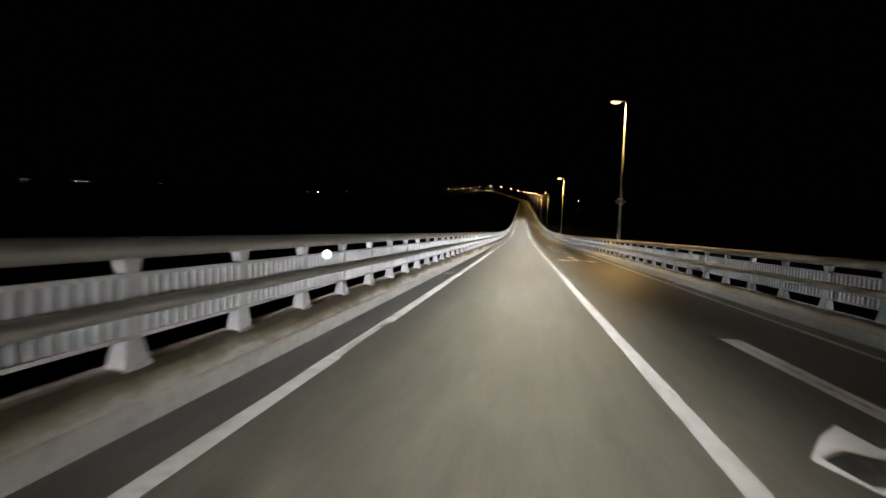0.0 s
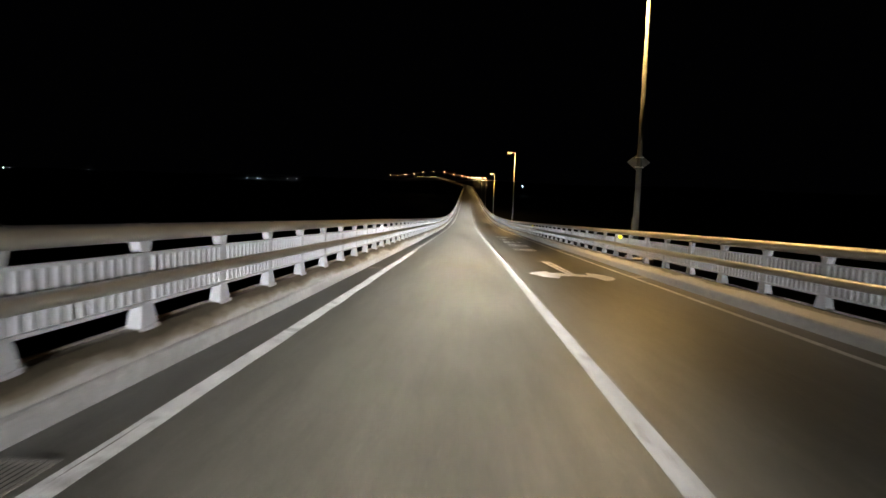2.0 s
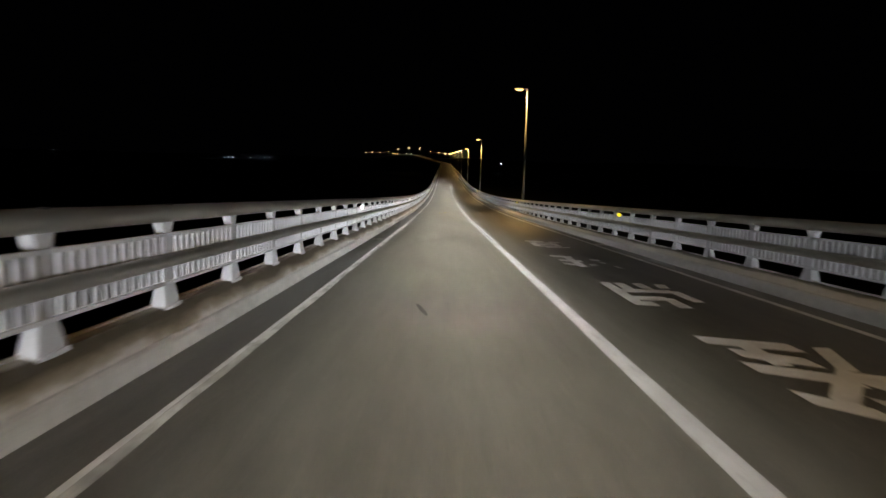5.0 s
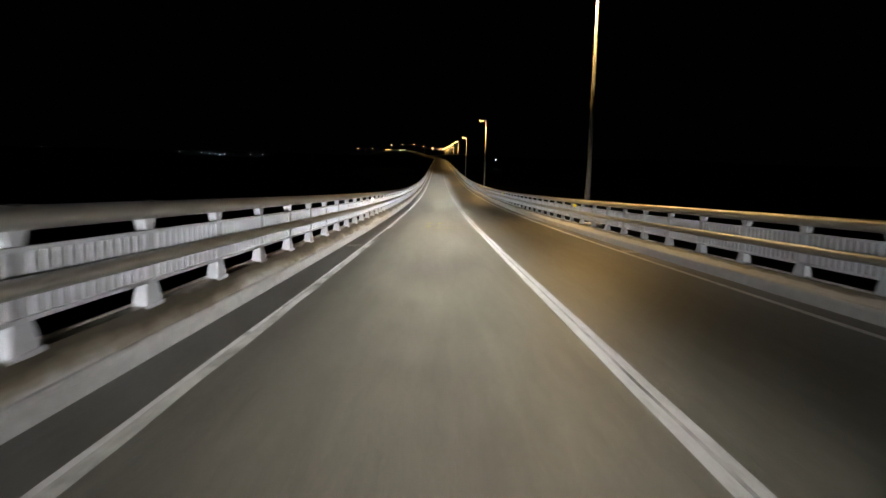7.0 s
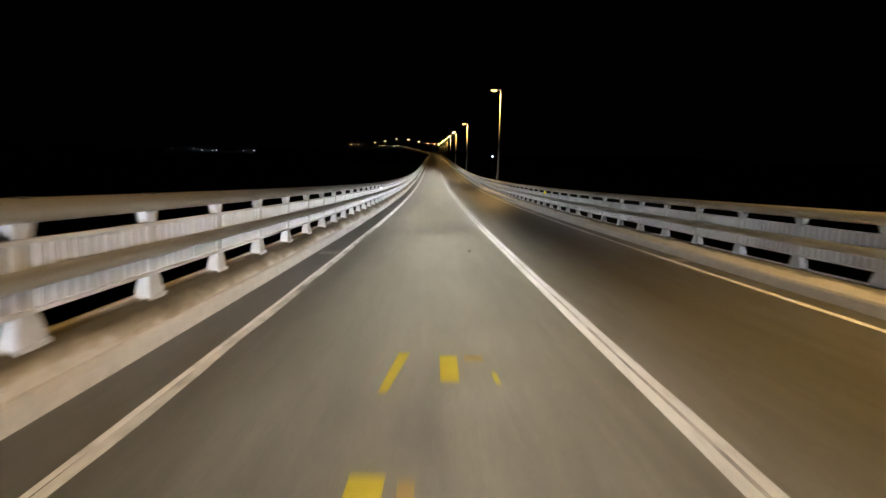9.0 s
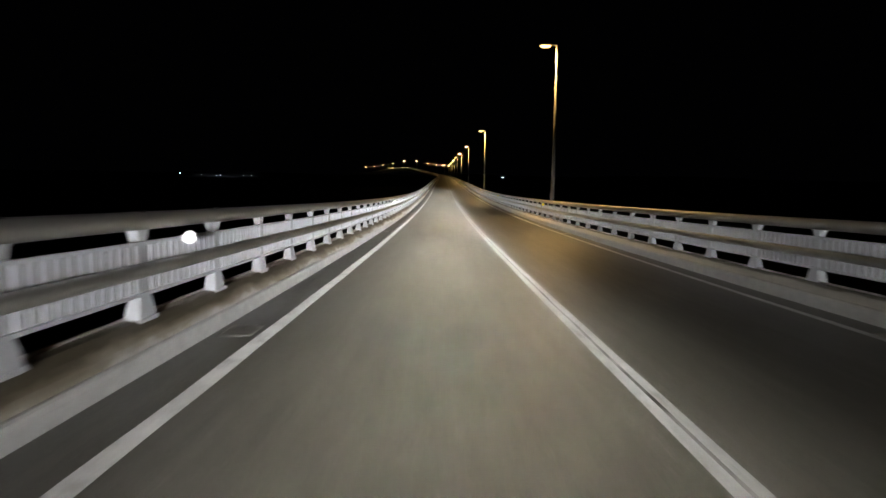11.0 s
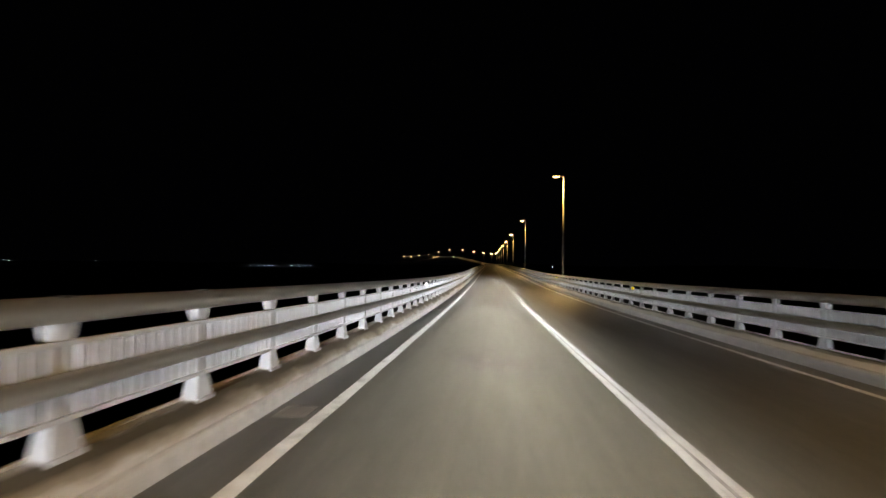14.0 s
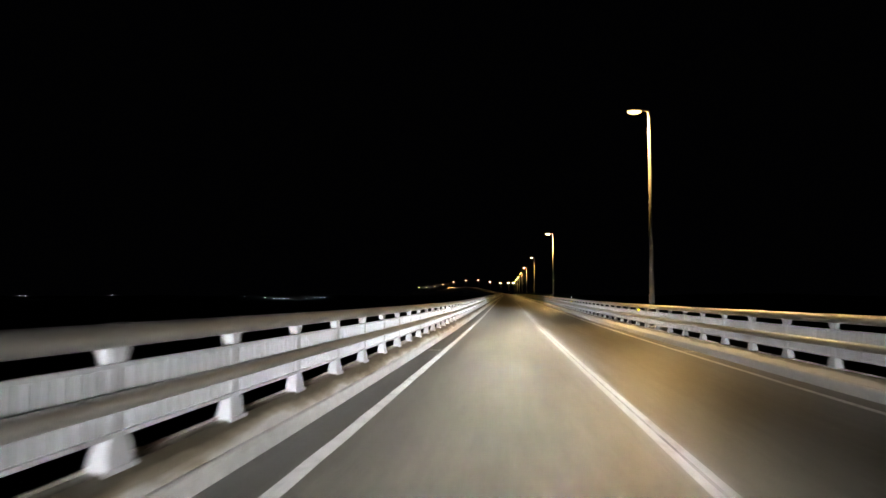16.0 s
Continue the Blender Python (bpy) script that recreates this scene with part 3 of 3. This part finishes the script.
# what is left of two yellow speed digits in the car's lane
for patch in (
    [(-1.79, 76.6), (-1.70, 76.6), (-1.82, 75.5), (-1.88, 75.5)],
    [(-1.92, 73.65), (-1.75, 73.65), (-1.74, 74.15), (-1.91, 74.15)],
    [(-1.465, 75.77), (-1.33, 75.77), (-1.325, 76.53), (-1.465, 76.53)],
    [(-1.49, 72.95), (-1.36, 72.90), (-1.38, 73.35), (-1.49, 73.30)],
    [(-1.11, 72.55), (-1.07, 72.55), (-1.09, 73.20), (-1.14, 73.20)],
    [(-1.08, 75.75), (-1.04, 75.75), (-1.05, 76.05), (-1.09, 76.05)],
):
    tagged(marking("worn_digit_patch", [patch], YELLOW_PAINT, "worn-off patch of a yellow painted digit on asphalt"), group="remains of yellow digits")
FADED_YELLOW = material("faded_yellow_paint", (0.26, 0.20, 0.08), 0.8, 0, 0.25, 40, 6.0, 0.3)
for x0, x1, y0, y1 in ((-1.27, -1.12, 76.36, 76.56), (-1.68, -1.60, 73.70, 74.10)):
    tagged(marking("faded_digit_trace", [[(x0, y0), (x1, y0), (x1, y1), (x0, y1)]], FADED_YELLOW, "faint yellow trace of a painted digit"), group="remains of yellow digits")


def tar_sliver(x0, y0, x1, y1, w):
    """A ragged dark sliver of tar from one end to the other."""
    bm = bmesh.new()
    n = 7
    a, b = [], []
    for i in range(n):
        u = i / (n - 1)
        h = w * (0.35 + 0.65 * math.sin(math.pi * u)) * (0.75 + 0.5 * random.random())
        x, y = x0 + (x1 - x0) * u, y0 + (y1 - y0) * u
        a.append((x - h / 2, y))
        b.append((x + h / 2, y))
    flat(bm, a + b[::-1], 0.003)
    return tagged(link("tar_spot", bm, TAR_AND_PIT), "small dark tar spot on the asphalt", "road stain")


tar_sliver(-1.86, 31.75, -1.72, 30.9, 0.07)
tar_sliver(-0.79, 85.1, -0.74, 85.7, 0.06)
tar_sliver(-1.29, 137.65, -1.25, 137.95, 0.06)

# ---- drain grates ----


def drain_grate(x, y):
    thing = new("drain_grate")
    thing.location, thing.scale = (x, y, deck_z(y)), (1.22, 1.12, 1)
    tilt = lambda v: (deck_z(y + v) - deck_z(y))
    bm = bmesh.new()
    for x0, x1, y0, y1 in ((-0.13, 0.13, -0.24, -0.215), (-0.13, 0.13, 0.215, 0.24), (-0.13, -0.11, -0.215, 0.215), (0.11, 0.13, -0.215, 0.215)):
        box(bm, x0, x1, y0, y1, -0.03, 0.006)
    for v in bm.verts:
        v.co.z += tilt(v.co.y)
    part("frame", bm, GRATE, thing)
    for i in range(7):
        u = -0.093 + 0.031 * i
        bm = bmesh.new()
        box(bm, u - 0.011, u + 0.011, -0.215, 0.215, -0.03, 0.005)
        for v in bm.verts:
            v.co.z += tilt(v.co.y)
        part("bar", bm, GRATE, thing)
    # flat dark plate on the road, painted as the shade under the bars
    bm = bmesh.new()
    box(bm, -0.11, 0.11, -0.215, 0.215, 0.001, 0.003)
    for v in bm.verts:
        v.co.z += tilt(v.co.y)
    part("pit_shade", bm, TAR_AND_PIT, thing)
    return tagged(thing, "rusty iron drain grate beside the kerb", "drain grate", "drain grates along the kerbs")


GRATE = material("worn_iron", (0.46, 0.43, 0.39), 0.6, 0.0, 0.3, 50, 4, 0.2)
for y in (-5.5, 9.45, 24.4, 44.4, 64.4, 84.5, 104.4, 124.4, 144.4, 164.4, 184.4):
    drain_grate(-3.51, y)
    drain_grate(3.27, y)

# ---- reflectors on the railings ----


def delineator(x, y, z, lens, inward, colour):
    thing = new("reflector")
    thing.location, thing.rotation_euler = (x, y, deck_z(y) + z), (0, 0, radians(6 if x < 0 else -10))
    bm = bmesh.new()
    cone(bm, (0, 0.012, 0), (0, -0.012, 0), 0.062, 0.062, 20)
    part("lens", bm, lens, thing, colour + " round lens")
    bm = bmesh.new()
    cone(bm, (0, 0.030, 0), (0, 0.013, 0), 0.066, 0.066, 20)
    box(bm, *sorted((-inward * 0.10, 0.0)), 0.014, 0.028, -0.025, 0.025)
    part("bracket", bm, GALVANISED, thing)
    return tagged(thing, colour + " round road reflector clipped to the bridge railing", "reflector", colour + " reflectors along the railing")


for y in (-18.0, 14.15, 43.9, 74.05, 104.2, 134.2, 164.2, 194.35, 224.4, 254.4, 284.4):
    delineator(RAIL_L + 0.10, y, 0.965, REFLECT_WHITE, 1, "white")
for y in (14.2, 44.35, 74.15, 104.5, 134.15, 164.3, 194.3, 224.4, 254.4, 284.4):
    delineator(RAIL_R - 0.10, y, 0.925, REFLECT_AMBER, -1, "amber")

# ---- warning sign on the first pole ----
sign = new("warning_sign")
y = LAMP_FIRST
sign.location = (POLE_X, y, deck_z(y) + 3.30)
bm = bmesh.new()
c = [(0.0, -0.30), (0.37, 0.0), (0.0, 0.30), (-0.37, 0.0)]
front, back = ([bm.verts.new((x, d, z)) for x, z in c] for d in (0.105, 0.112))
bm.faces.new(front)
bm.faces.new(back[::-1])
for i in range(4):
    bm.faces.new((front[i], front[(i + 1) % 4], back[(i + 1) % 4], back[i]))
part("plate", bm, SIGN_BACK, sign, "bare grey back of the diamond plate")
bm = bmesh.new()
for z in (-0.15, 0.15):
    box(bm, -0.11, 0.11, -0.09, 0.105, z - 0.015, z + 0.015)
part("clamp", bm, GALVANISED, sign)
tagged(sign, "diamond-shaped road sign seen from its grey back on a lamp pole", "road sign")

# ---- far shore and its lights ----
bm = bmesh.new()
random.seed(5)
prev = None
for i in range(81):
    x = -3600 + 90 * i
    h = 10 + 22 * abs(noise.noise((i * 0.11, 3.0, 0))) + 6 * noise.noise((i * 0.5, 1.0, 0))
    ring = [bm.verts.new((x, 2450 + d, SEA + k * h - (0.5 if k == 0 else 0))) for d, k in ((0, 0), (40, 0.18), (260, 0.75), (420, 1.0), (700, 0.6), (1500, 0.5))]
    if prev:
        for a in range(5):
            bm.faces.new((prev[a], ring[a], ring[a + 1], prev[a + 1]))
    prev = ring
tagged(link("backdrop_shore", bm, SHORE, smooth=True), "dark low hills on the far shore", "hills", kind="structure")


def shore_lamp(x, y, z, r, mat, label):
    thing = new("shore_lamp")
    thing.location = (x, y, z)
    bm = bmesh.new()
    bmesh.ops.create_uvsphere(bm, u_segments=8, v_segments=6, radius=r)
    part("bulb", bm, mat, thing, smooth=True)
    bm = bmesh.new()
    cone(bm, (0, 0, SEA - z), (0, 0, -r * 0.9), 0.10, 0.06, 6)
    part("mast", bm, GALVANISED, thing)
    return tagged(thing, label, "lamp", "lamps on the far shore")


COOL = "small cool white lamp on a mast by the dark shore"
for x, z, r, mat in ((-790, -22, 0.8, 0), (-762, -23, 1.0, 0), (-741, -23, 0.9, 0), (-727, -23.5, 1.3, 0), (-714, -23, 1.0, 0), (-652, -22, 0.8, 0), (-626, -21.5, 0.6, 0), (-606, -21, 0.55, 0), (-590, -20.5, 0.55, 0),
                     (-1643, -14, 0.9, 0), (-1622, -14, 0.8, 0), (-1600, -14, 0.8, 0), (-1842, -14, 0.7, 0), (-1860, -14.5, 0.7, 0), (-1427, -14, 0.6, 0), (-1317, -12.6, 0.7, 0), (-860, -18.5, 0.7, 0)):
    shore_lamp(x, 2440.0, z, r * 0.7, (WHITE_LIGHT, WARM_LIGHT)[mat], COOL)
shore_lamp(101.0, 1315.0, -12.0, 0.65, WHITE_LIGHT, "bluish white navigation lamp on a mast in the sea")
for x, z, r, mat in ((-84, 1.0, 0.36, WARM_LIGHT), (-80.5, 1.2, 0.40, WARM_LIGHT), (-77, 1.2, 0.36, WARM_LIGHT), (-62, 1.2, 0.40, GREEN_LIGHT), (-58.5, 1.1, 0.36, WARM_LIGHT), (-55, 1.3, 0.36, GREEN_LIGHT)):
    shore_lamp(x, 1180, z, r, mat, "small warm lamp on a mast by the dark shore" if mat == WARM_LIGHT else "small greenish lamp on a mast by the dark shore")
